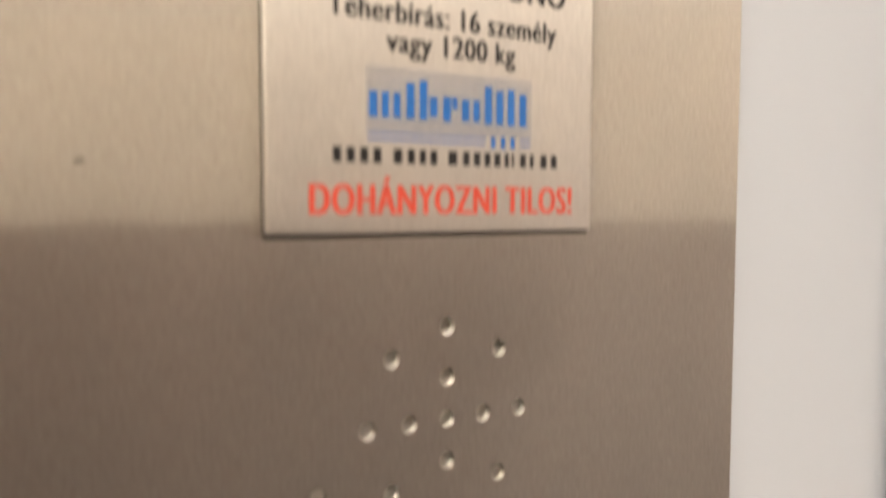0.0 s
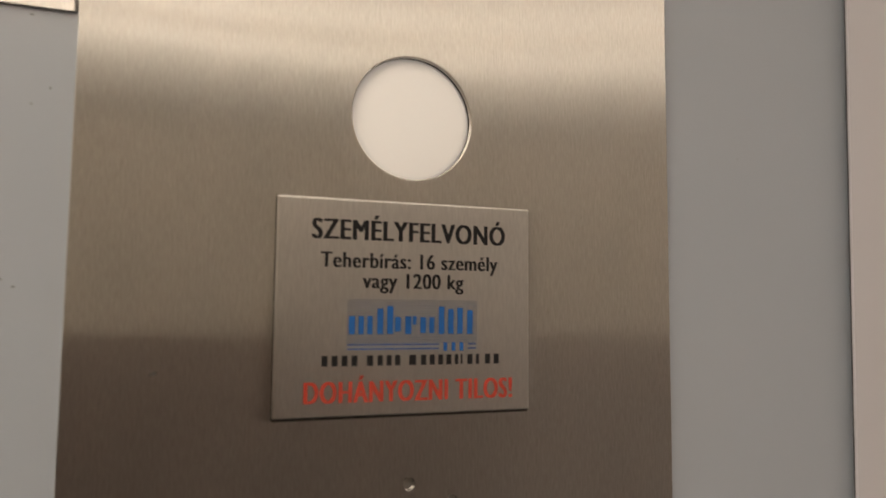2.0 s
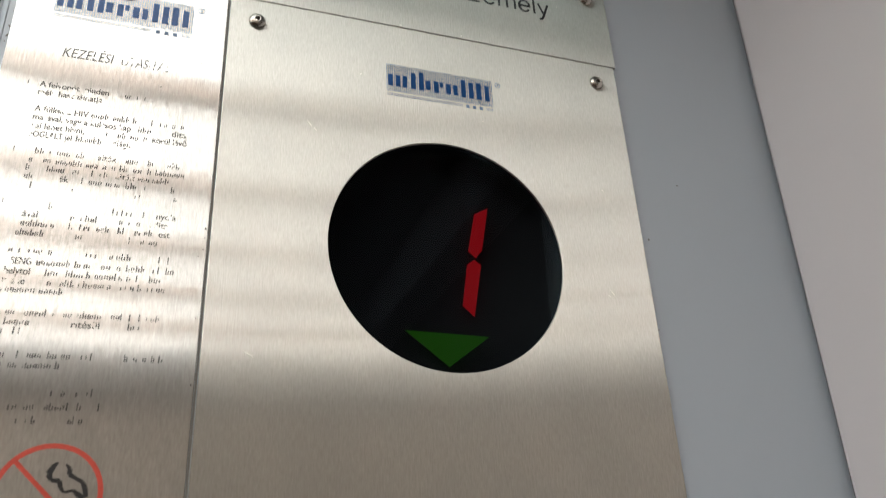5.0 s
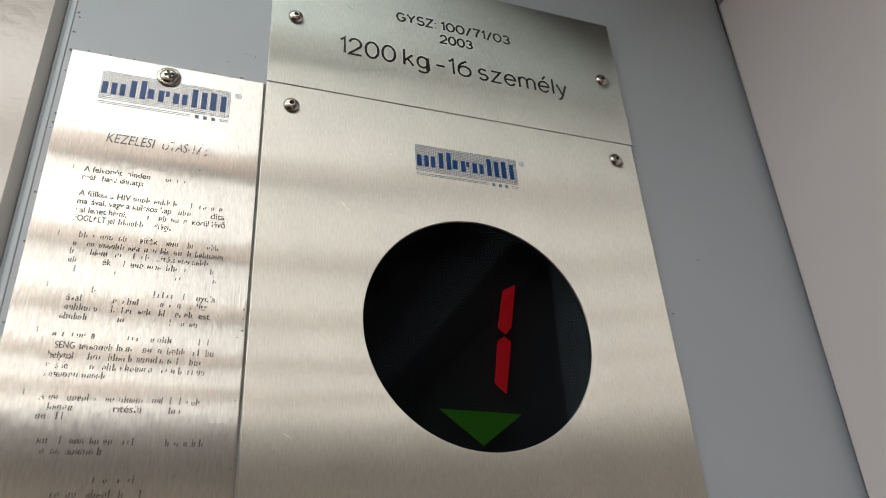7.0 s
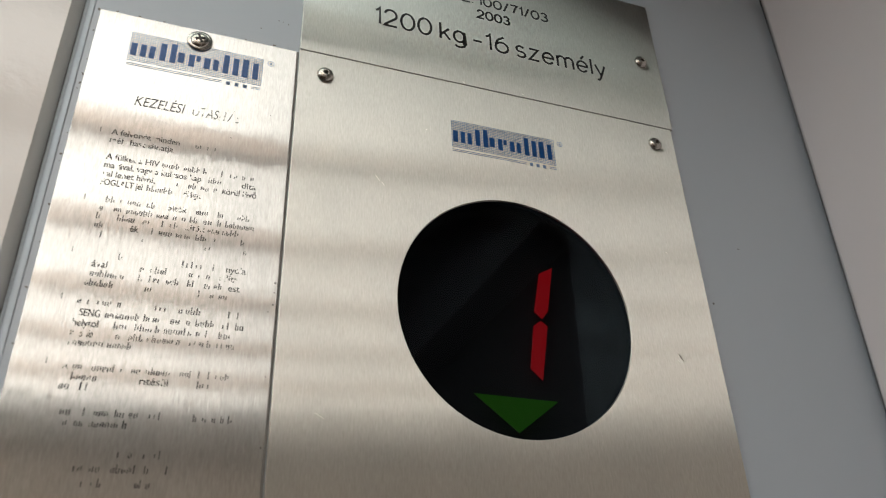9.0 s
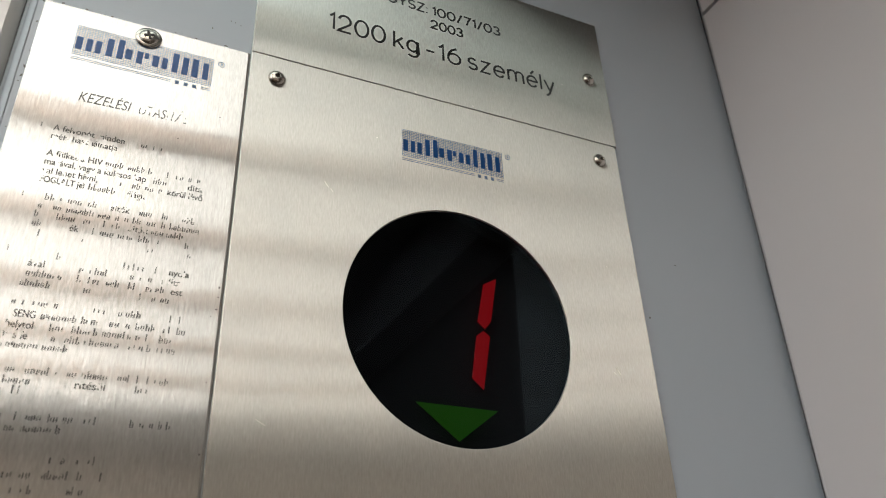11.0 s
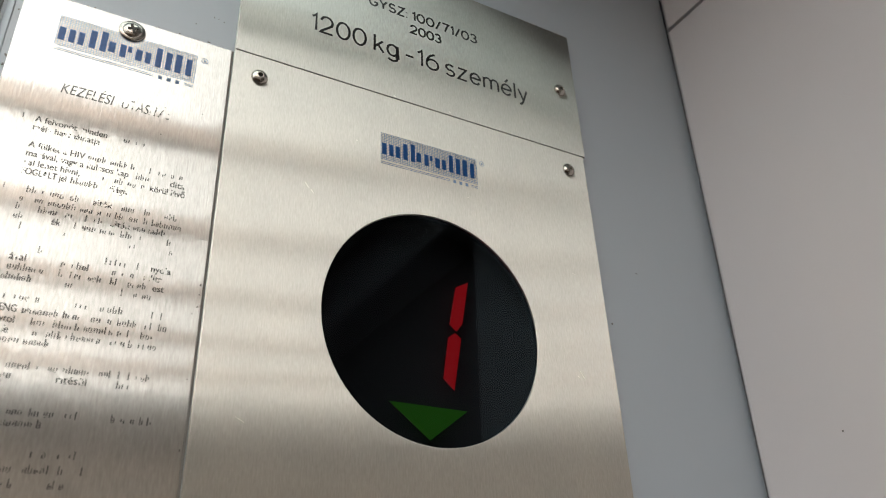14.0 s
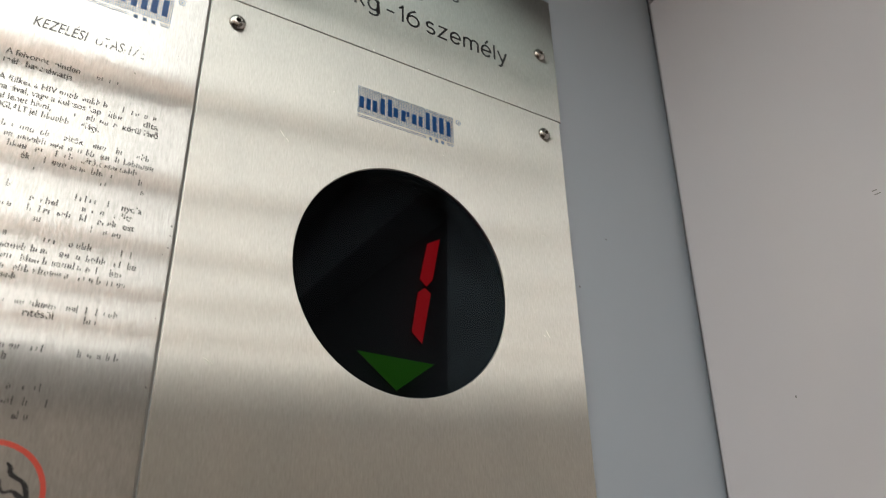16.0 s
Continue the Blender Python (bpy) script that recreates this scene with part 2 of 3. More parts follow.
def letters(text, x0, x1, z0, cap, y, bold=0.0, shear=0.0, spacing=1.0, ref="H"):
    """A line of writing as a mesh: from x0 to x1, on the base line z0, capitals (or figures) cap high."""
    def raw(s):
        c = bpy.data.curves.new("writing", "FONT")
        c.body, c.size, c.shear, c.space_character = s, 1.0, shear, spacing
        c.resolution_u = 5
        o = bpy.data.objects.new("writing", c)
        scene.collection.objects.link(o)
        me = bpy.data.meshes.new_from_object(o.evaluated_get(bpy.context.evaluated_depsgraph_get()))
        bpy.data.objects.remove(o)
        bpy.data.curves.remove(c)
        return me
    h = raw(ref)
    top, low = max(v.co.y for v in h.vertices), min(v.co.y for v in h.vertices)
    bpy.data.meshes.remove(h)
    me = raw(text)
    bm = bmesh.new()
    bm.from_mesh(me)
    bpy.data.meshes.remove(me)
    xs = [v.co.x for v in bm.verts]
    sx, sz = (x1 - x0) / (max(xs) - min(xs)), cap / (top - low)
    xm = min(xs)
    for v in bm.verts:
        v.co = ((v.co.x - xm) * sx + x0, y - 0.00008, (v.co.y - low) * sz + z0)
    first = list(bm.faces)
    for step, shift in enumerate((-bold, bold, 0.0) if bold else (0.0,)):
        faces = first
        if step < 2 and bold:
            faces = [g for g in bmesh.ops.duplicate(bm, geom=first)["geom"] if isinstance(g, bmesh.types.BMFace)]
        for v in {v for f in faces for v in f.verts}:
            v.co.x += shift * cap
            v.co.y -= 0.00002 * step
    for f in bm.faces:
        f.normal_update()
        if f.normal.y > 0:
            f.normal_flip()
    return bm


# a single-stroke engraver's alphabet: strokes in a cell of height 1, with the width of the letter
def arc(cx, cz, rx, rz, a0, a1, n=14):
    return [(cx + rx * math.cos(radians(a0 + (a1 - a0) * i / n)), cz + rz * math.sin(radians(a0 + (a1 - a0) * i / n))) for i in range(n + 1)]


E_BODY = [(0.02, 0.36), (0.60, 0.36)] + arc(0.31, 0.35, 0.30, 0.35, 5, 325, 18)
GLYPHS = {
    "0": (0.74, [arc(0.37, 0.5, 0.37, 0.5, 90, 450, 28)]),
    "1": (0.26, [[(0.0, 0.80), (0.12, 0.86), (0.24, 1.0), (0.24, 0.0)]]),
    "2": (0.70, [arc(0.34, 0.68, 0.33, 0.32, 170, -30, 14) + [(0.04, 0.06), (0.0, 0.0), (0.70, 0.0)]]),
    "3": (0.66, [arc(0.31, 0.75, 0.27, 0.25, 160, -90, 12), arc(0.31, 0.26, 0.33, 0.26, 90, -165, 14)]),
    "6": (0.70, [[(0.50, 1.0)] + arc(0.62, 0.36, 0.60, 0.62, 125, 175, 6), arc(0.35, 0.32, 0.34, 0.32, 175, 535, 24)]),
    "7": (0.66, [[(0.0, 1.0), (0.66, 1.0), (0.42, 0.52), (0.26, 0.0)]]),
    "k": (0.54, [[(0.0, 0.0), (0.0, 1.0)], [(0.50, 0.70), (0.01, 0.26)], [(0.20, 0.42), (0.54, 0.0)]]),
    "g": (0.62, [arc(0.31, 0.36, 0.31, 0.34, 32, 328, 22), [(0.62, 0.70), (0.62, -0.10)] + arc(0.32, -0.10, 0.30, 0.20, 0, -150, 10)]),
    "-": (0.40, [[(0.0, 0.36), (0.40, 0.36)]]),
    "s": (0.50, [arc(0.25, 0.52, 0.22, 0.18, 30, 250, 10) + arc(0.26, 0.18, 0.24, 0.18, 75, -155, 10)]),
    "z": (0.54, [[(0.02, 0.70), (0.52, 0.70), (0.0, 0.0), (0.54, 0.0)]]),
    "e": (0.62, [E_BODY]),
    "é": (0.62, [E_BODY, [(0.26, 0.84), (0.46, 1.08)]]),
    "m": (0.92, [[(0.0, 0.0), (0.0, 0.70)], [(0.0, 0.42)] + arc(0.23, 0.46, 0.23, 0.24, 170, 0, 10) + [(0.46, 0.0)], [(0.46, 0.42)] + arc(0.69, 0.46, 0.23, 0.24, 170, 0, 10) + [(0.92, 0.0)]]),
    "l": (0.02, [[(0.01, 0.0), (0.01, 1.0)]]),
    "y": (0.58, [[(0.0, 0.70), (0.30, 0.02)], [(0.58, 0.70), (0.24, -0.16), (0.14, -0.28), (0.02, -0.28)]]),
    "G": (0.80, [arc(0.40, 0.5, 0.40, 0.5, 40, 320, 22) + [(0.78, 0.24), (0.78, 0.46), (0.46, 0.46)]]),
    "Y": (0.76, [[(0.0, 1.0), (0.38, 0.48), (0.38, 0.0)], [(0.76, 1.0), (0.38, 0.48)]]),
    "S": (0.68, [arc(0.34, 0.74, 0.30, 0.26, 25, 255, 12) + arc(0.34, 0.25, 0.33, 0.25, 80, -160, 12)]),
    "Z": (0.70, [[(0.02, 1.0), (0.68, 1.0), (0.0, 0.0), (0.70, 0.0)]]),
    ":": (0.06, [[(0.03, 0.0), (0.03, 0.08)], [(0.03, 0.58), (0.03, 0.66)]]),
    "/": (0.46, [[(0.0, -0.06), (0.46, 1.04)]]),
    " ": (0.24, []),
}


def band(points, half):
    """The outline of a stroke of even width, mitred at its corners."""
    left, right = [], []
    for i, (x, z) in enumerate(points):
        a, b = points[max(i - 1, 0)], points[min(i + 1, len(points) - 1)]
        d0 = Vector((x - a[0], z - a[1])) if i else Vector((b[0] - x, b[1] - z))
        d1 = Vector((b[0] - x, b[1] - z)) if i < len(points) - 1 else d0
        d0, d1 = d0.normalized(), d1.normalized()
        t = (d0 + d1).normalized() if (d0 + d1).length > 0.001 else d1
        k = half / max(0.5, t.dot(d1))
        left.append((x - t.y * k, z + t.x * k)), right.append((x + t.y * k, z - t.x * k))
    return left, right


def engraved(text, x0, x1, z0, cap, y, stroke):
    """A line of single-stroke engraving from x0 to x1 on the base line z0."""
    gap = 0.24
    total = sum(GLYPHS[c][0] + gap for c in text) - gap
    sx = (x1 - x0) / total
    quads, x = [], x0
    for c in text:
        w, strokes = GLYPHS[c]
        for line in strokes:
            left, right = band([(x + a * sx, z0 + b * cap) for a, b in line], stroke / 2)
            quads += [[left[i], right[i], right[i + 1], left[i + 1]] for i in range(len(line) - 1)]
        x += (w + gap) * sx
    bm = bmesh.new()
    for q in quads:
        bm.faces.new([bm.verts.new((a, y - 0.00008, b)) for a, b in q])
    bmesh.ops.remove_doubles(bm, verts=bm.verts, dist=0.000002)
    for f in bm.faces:
        f.normal_update()
        if f.normal.y > 0:
            f.normal_flip()
    return bm


# ---------------------------------------------------------------- the car's shell
WALL_Y = 0.0022        # front of the painted return wall behind the plates


def cassette_profile(points, z0, z1, rounded=0):
    """An upright folded sheet: a plan line of (x, y) points drawn up from z0 to z1, the first few of them a bend."""
    bm = bmesh.new()
    lo = [bm.verts.new((x, y, z0)) for x, y in points]
    hi = [bm.verts.new((x, y, z1)) for x, y in points]
    for i in range(len(points)):
        j = (i + 1) % len(points)
        f = bm.faces.new((lo[i], lo[j], hi[j], hi[i]))
        f.smooth = i < rounded
    bm.faces.new(hi), bm.faces.new(lo)
    bmesh.ops.recalc_face_normals(bm, faces=bm.faces)
    return bm


def bend(cx, cy, r, a0, a1, n=8):
    return [(cx + r * math.cos(radians(a0 + (a1 - a0) * i / n)), cy + r * math.sin(radians(a0 + (a1 - a0) * i / n))) for i in range(n + 1)]


# return wall, with an opening for the display and lamp behind the steel plate
def return_wall():
    bm = sheet(rect(-0.1860, 0.2000, 0.0, Z_CEIL), [rect(-0.07, 0.07, 1.42, 1.83)], WALL_Y, 0.03)
    r = 0.0032
    pts = bend(-0.1860, WALL_Y + r, r, 270, 180) + [(-0.1892, 0.03), (-0.1860, 0.03)]
    lo = [bm.verts.new((x, y, 0.0)) for x, y in pts]
    hi = [bm.verts.new((x, y, Z_CEIL)) for x, y in pts]
    for i in range(len(pts) - 1):
        bm.faces.new((lo[i], hi[i], hi[i + 1], lo[i + 1])).smooth = i < 8
    bmesh.ops.remove_doubles(bm, verts=bm.verts, dist=0.00001)
    bmesh.ops.recalc_face_normals(bm, faces=bm.faces)
    return bm


wall_front = structure("wall_front", return_wall(), PAINT,
                       "light grey painted sheet-metal return wall carrying the lift control panel", "wall")

# neighbouring leaf beyond the upright gap
r = 0.0045
leaf = bend(-0.1906 - r, WALL_Y + r, r, 0, -90) + [(X_LEFT, WALL_Y), (X_LEFT, 0.04), (-0.1906, 0.04)]
structure("wall_front_leaf", cassette_profile(leaf, 0.0, Z_CEIL, 8), PAINT_DOOR,
          "glossy light grey painted metal leaf beside the return wall", "wall")
structure("wall_front_gap", boxed(-0.1905, -0.1893, 0.0058, 0.04, 0.0, Z_CEIL), GAP,
          "blue-grey upright gap between the painted metal panels", "wall joint")

# right-hand wall in two tiers with a reveal between them, each sheet folded back at the corner
def leaning(bm):
    """The side wall stands about one degree out of true."""
    for v in bm.verts:
        v.co.x += (v.co.z - 1.75) * 0.02
    return bm


def side_sheet(y_far, z0, z1):
    r = 0.003
    plan = bend(X_RIGHT + r, -0.001 - r, r, 180, 90, 10) + [(X_RIGHT + 0.10, -0.001), (X_RIGHT + 0.10, y_far), (X_RIGHT, y_far)]
    return leaning(cassette_profile(plan, z0, z1, 10))


wall_right = structure("wall_right", side_sheet(DOOR_Y0, 0.0, Z_SPLIT - 0.0016), PAINT_SIDE,
                       "light grey painted metal wall beside the lift door", "wall")
structure("wall_right_far", leaning(boxed(X_RIGHT, X_RIGHT + 0.10, Y_BACK, DOOR_Y1, 0.0, Z_SPLIT - 0.003, bevel=0.0015)), PAINT_SIDE,
          "light grey painted metal wall beyond the lift door", "wall")
# closed dark sliding door set back in its opening, two leaves
door = thing("door_1", X_RIGHT + 0.07, (DOOR_Y0 + DOOR_Y1) / 2, 0.0, "closed dark two-leaf sliding lift door", "door", kind="structure")
half = (DOOR_Y0 + DOOR_Y1) / 2
part("leaf", boxed(X_RIGHT + 0.060, X_RIGHT + 0.085, half + 0.002, DOOR_Y0 - 0.001, 0.004, Z_SPLIT + 0.004, bevel=0.002), DOOR_DARK, door, "dark metal door leaf")
part("leaf", boxed(X_RIGHT + 0.060, X_RIGHT + 0.085, DOOR_Y1 + 0.001, half - 0.002, 0.004, Z_SPLIT + 0.004, bevel=0.002), DOOR_DARK, door, "dark metal door leaf")
structure("wall_right_upper", side_sheet(Y_BACK, Z_SPLIT + 0.0016, Z_CEIL), PAINT_SIDE,
          "light grey painted panel above the lift door", "wall")
structure("wall_right_reveal", leaning(boxed(X_RIGHT + 0.005, X_RIGHT + 0.050, DOOR_Y0 + 0.004, -0.0035, Z_SPLIT - 0.0015, Z_SPLIT + 0.0015)), GRIME_AND_LINES,
          "dark shadow joint in the side wall", "wall joint")
structure("wall_corner_reveal", leaning(boxed(0.1958, 0.2100, 0.0014, 0.0021, 0.0, Z_CEIL)), CORNER,
          "dark joint in the corner of the lift car", "wall joint")
# unseen side wall; the dark lower tier is added to darken the steel's reflection
structure("wall_left", boxed(X_LEFT - 0.03, X_LEFT, Y_BACK, 0.04, 0.0, Z_DARK_TIER - 0.001), PAINT_REAR,
          "unseen lower side wall, dark brown to deepen the steel's reflection", "wall")
structure("wall_left_upper", boxed(X_LEFT - 0.03, X_LEFT, Y_BACK, 0.04, Z_DARK_TIER, Z_CEIL), PAINT_LEFT,
          "plain pale grey upper side wall of the lift car", "wall")
# unseen rear wall; its dark lower tier replaces the viewer's reflection
structure("wall_back", boxed(X_LEFT - 0.03, X_RIGHT + 0.10, Y_BACK - 0.03, Y_BACK, 0.0, Z_DARK_TIER - 0.002), PAINT_REAR,
          "unseen lower rear wall, dark brown to stand in for the viewer's reflection", "wall")
structure("wall_back_middle", boxed(X_LEFT - 0.03, X_RIGHT + 0.10, Y_BACK - 0.03, Y_BACK, Z_DARK_TIER - 0.001, Z_SPLIT - 0.003), PAINT_MIDDLE,
          "plain brown-grey rear wall of the lift car", "wall")
structure("wall_back_upper", boxed(X_LEFT - 0.03, X_RIGHT + 0.10, Y_BACK - 0.03, Y_BACK, Z_SPLIT - 0.002, Z_CEIL), PAINT_TOP,
          "brown painted upper strip of the rear wall", "wall")
structure("floor", boxed(X_LEFT - 0.03, X_RIGHT + 0.10, Y_BACK - 0.03, 0.04, -0.03, 0.0), FLOOR,
          "plain dark vinyl floor of the lift car", "floor")

# ceiling with a ladder of luminous bays
BAR, PITCH, FIRST = 0.026, 0.208, 0.218
BAY_X0, BAY_X1 = -1.48, -0.05
bays = []
y_near = -0.075
for k in range(7):
    centre = -(FIRST + PITCH * k) - (0.008 if k == 0 else 0.0)
    half_bar = BAR * 0.40 if k == 0 else BAR * 0.46
    y_far = centre + half_bar
    if y_far < Y_BACK + 0.03:
        y_far = Y_BACK + 0.03
    bays.append((y_near, y_far, -0.06 if k == 0 else BAY_X1))
    y_near = centre - half_bar
    if y_near < Y_BACK + 0.08:
        break


def ceiling_mesh():
    bm = bmesh.new()
    z0, z1 = Z_CEIL, Z_CEIL + 0.02
    box(bm, X_LEFT - 0.03, BAY_X0, Y_BACK - 0.03, 0.04, z0, z1)
    box(bm, BAY_X1, X_RIGHT + 0.10, Y_BACK - 0.03, 0.04, z0, z1)
    box(bm, BAY_X0, BAY_X1, bays[0][0], 0.04, z0, z1)
    box(bm, bays[0][2], BAY_X1, bays[0][1], bays[0][0], z0, z1)
    box(bm, BAY_X0, BAY_X1, Y_BACK - 0.03, bays[-1][1], z0, z1)
    return bm


structure("ceiling", ceiling_mesh(), CEILING, "grey enamelled ceiling with a row of luminous bays", "ceiling")
for (_, a, _), (b, _, _) in zip(bays, bays[1:]):
    structure("ceiling_trim", boxed(BAY_X0, BAY_X1, b + 0.0005, a - 0.0005, Z_CEIL - 0.001, Z_CEIL + 0.0185), CEILING_BAR, "tan enamelled bar between ceiling lights", "ceiling trim")
for near, far, right in bays:
    lamp = thing("ceiling_light", (BAY_X0 + right) / 2, (near + far) / 2, Z_CEIL + 0.02,
                 "flat luminous ceiling light panel set above the ceiling openings", "ceiling light", "ceiling lights")
    part("diffuser", boxed(BAY_X0 + 0.002, right - 0.002, far + 0.002, near - 0.002, Z_CEIL + 0.0202, Z_CEIL + 0.026), DIFFUSER_COOL if near > -0.2 else DIFFUSER, lamp, "opal glowing diffuser")
    part("tray", boxed(BAY_X0 - 0.006, right + 0.006, far - 0.006, near + 0.006, Z_CEIL + 0.0265, Z_CEIL + 0.05), WHITE, lamp, "white metal tray")


# ---------------------------------------------------------------- small repeated pieces
def button_screw(parent, x, z, y):
    """Domed hexagon-socket screw."""
    rad = 0.0039
    prof = [(0.0011, y - 0.0016), (0.0011, y - 0.00245), (0.00125, y - 0.0026)]
    prof += [(rad * math.sin(a), y - 0.0026 * math.cos(a) ** 0.8) for a in (0.45, 0.62, 0.8, 1.0, 1.2, 1.4)] + [(rad, y - 0.0002), (rad * 0.97, y)]
    s = part("screw", lathe(prof, x, z, 32), SCREW, parent, "domed stainless socket screw")
    part("socket", lathe([(0, y - 0.0017), (0.00115, y - 0.00165)], x, z, 6), SOCKET, s, "dark hexagon socket")


def cross_screw(parent, x, z, y, rad, tall, washer, turn):
    """Pan-head screw with a cross recess."""
    if washer:
        part("washer", lathe([(rad * 0.6, y - 0.0010), (rad * 1.22, y - 0.0010), (rad * 1.32, y - 0.0006), (rad * 1.32, y)], x, z, 36), SCREW, parent, "pressed steel washer")
    prof = [(0, y - tall)] + [(rad * math.sin(a), y - tall * (0.25 + 0.75 * math.cos(a))) for a in (0.2, 0.4, 0.6, 0.8, 1.0, 1.2, 1.4, 1.5708)] + [(rad * 0.96, y)]
    s = part("screw", lathe(prof, x, z, 36), SCREW, parent, "pan-head cross screw")
    w, arm = rad * 0.13, rad * 0.52
    c, si = math.cos(turn), math.sin(turn)
    star = [(w, w), (arm, w), (arm, -w), (w, -w), (w, -arm), (-w, -arm), (-w, -w), (-arm, -w), (-arm, w), (-w, w), (-w, arm), (w, arm)]
    p = [(x + a * c - b * si, z + a * si + b * c) for a, b in star]
    part("cross_recess", flat([p], y - tall * 0.97, 0.0002 + tall * 0.03), SOCKET, s, "dark cross recess")


def speck(parent, x, z, w, h, y, mat=None, turn=0.0, name="speck"):
    c, s = math.cos(turn), math.sin(turn)
    shape = [(-0.5, -0.2), (-0.1, -0.5), (0.45, -0.3), (0.5, 0.25), (0.1, 0.5), (-0.4, 0.35)]
    p = [(x + a * w * c - b * h * s, z + a * w * s + b * h * c) for a, b in shape]
    part(name, flat([p], y, 0.0001), mat or GRIME_AND_LINES, parent)


def block_mark(parent, x0, x1, z0, z1, y, strokes, dots, grid_pitch, lower):
    """A trade mark as plain shapes: a fine grid, a row of blue bars, and lines below."""
    n = round((x1 - x0) / grid_pitch)
    k = round((z1 - z0) / grid_pitch)
    t = grid_pitch * (0.13 if dots else 0.06)
    polys = [rect(x0 + (x1 - x0) * i / n - t, x0 + (x1 - x0) * i / n + t, z0, z1) for i in range(n + 1)]
    tagged(part("trade_mark_grid", flat(polys, y, 0.00005), GRID, parent, "fine blue-grey printed grid"), kind="stuff")
    polys = [rect(x0, x1, z0 + (z1 - z0) * i / k - t, z0 + (z1 - z0) * i / k + t) for i in range(k + 1)]
    tagged(part("trade_mark_grid", flat(polys, y - 0.00001, 0.00005), GRID, parent, "fine blue-grey printed grid"), kind="stuff")
    w, h = x1 - x0, z1 - z0
    base = z0 + 0.20 * h
    for a, b, c, d in strokes:
        part("trade_mark_bar", flat([rect(x0 + a * w, x0 + b * w, base + c * h, base + d * h)], y - 0.00002, 0.00012), lower[0], parent, "plain blue bar")
    zl = z0 - lower[1]
    for a, b in ((0, 0.70), (0.93, 1.0)):
        for dz in (0.0, -3.4):
            part("trade_mark_line", flat([rect(x0 + a * w, x0 + b * w, zl + dz * lower[2], zl + (dz + 1) * lower[2])], y, 0.00008), lower[3], parent, "thin printed line")
    for a in (0.735, 0.80, 0.865):
        part("trade_mark_line", flat([rect(x0 + a * w, x0 + (a + 0.030) * w, zl - 5.0 * lower[2], zl + 1.8 * lower[2])], y, 0.00008), lower[3], parent, "short printed bar")
    if dots:
        cx, cz, rr = x1 + 0.0034, z1 - 0.0016, 0.0015
        o, i = ring(cx, cz, rr, 20), ring(cx, cz, rr * 0.8, 20)
        quads = [[o[q], o[(q + 1) % 20], i[(q + 1) % 20], i[q]] for q in range(20)]
        part("trade_mark_ring", flat(quads + [rect(cx - 0.0004, cx + 0.0004, cz - 0.0005, cz + 0.0005)], y, 0.00008), lower[3], parent, "tiny printed ring")


# plain bars in the rhythm of the mark: (from, to, bottom, top) in shares of its width and height
STROKES = [(0.01, 0.055, 0, 0.42), (0.08, 0.12, 0, 0.42), (0.145, 0.185, 0, 0.42), (0.22, 0.265, 0, 0.60), (0.295, 0.34, 0, 0.66),
           (0.355, 0.40, 0.06, 0.40), (0.435, 0.48, 0, 0.42), (0.49, 0.52, 0.22, 0.42), (0.55, 0.595, 0.02, 0.40), (0.62, 0.66, 0.02, 0.40),
           (0.695, 0.74, 0, 0.66), (0.77, 0.815, 0, 0.60), (0.845, 0.89, 0, 0.64), (0.925, 0.97, 0, 0.58)]


# ---------------------------------------------------------------- lift control panel
panel = thing("lift_control_panel", 0, 0, 1.2, "tall brushed stainless steel lift control panel on the wall", "control panel")
DISC, DISC_R = (0.0001, 1.7519), 0.0541
LAMP, LAMP_R = (0.0, 1.6025), 0.0205
SPEAKER = [(0, 1.463), (0, 1.473), (0, 1.453), (-0.010, 1.463), (0.010, 1.463), (0, 1.485), (0, 1.441), (-0.0205, 1.463), (0.0205, 1.463),
           (-0.0145, 1.4785), (0.0145, 1.4785), (-0.0145, 1.4475), (0.0145, 1.4475), (-0.032, 1.450)]
holes = [ring(*DISC, DISC_R, 96), ring(*LAMP, LAMP_R, 64)] + [ring(x, z, 0.0019, 14) for x, z in SPEAKER]
face = part("face_plate", sheet(rect(-0.100, 0.100, 1.20, 1.86985), holes, 0.0, 0.0019, bevel=0.0003), STEEL, panel, "brushed stainless steel face plate")
for x, z in ((-0.088, 1.8575), (0.0875, 1.8575)):
    button_screw(panel, x, z, 0.0)

# round floor display behind smoked acrylic
pane = part("display_window", lathe([(0, 0.0007), (DISC_R - 0.0002, 0.0007), (DISC_R - 0.0002, 0.0030)], *DISC, 96), SMOKED, panel, "round smoked black acrylic window")
for f in pane.data.polygons:
    f.use_smooth = False
pane.visible_shadow = False
part("display_housing", lathe([(0, 0.016), (0.0565, 0.016), (0.0565, 0.0030)], *DISC, 64), DARK, panel, "black display housing")
Y_SEG = 0.0105


part("segment", flat([[(0.0163, 1.7765), (0.0232, 1.7803), (0.0188, 1.7581), (0.0156, 1.7543), (0.0121, 1.7573)]], Y_SEG, 0.0006), SEGMENT_RED, panel, "glowing red figure segment")
part("segment", flat([[(0.0146, 1.7531), (0.0178, 1.7508), (0.0130, 1.7260), (0.0078, 1.7308), (0.0111, 1.7505)]], Y_SEG, 0.0006), SEGMENT_RED, panel, "glowing red figure segment")
part("down_arrow", flat([[(-0.0188, 1.7180), (0.0192, 1.7170), (0.0002, 1.7030)]], Y_SEG, 0.0006), ARROW_GREEN, panel, "glowing green down arrow")
block_mark(panel, -0.0275, 0.0262, 1.8315, 1.8465, 0.0, STROKES, True, 0.00095, (BLUE, 0.0016, 0.00026, GRID))

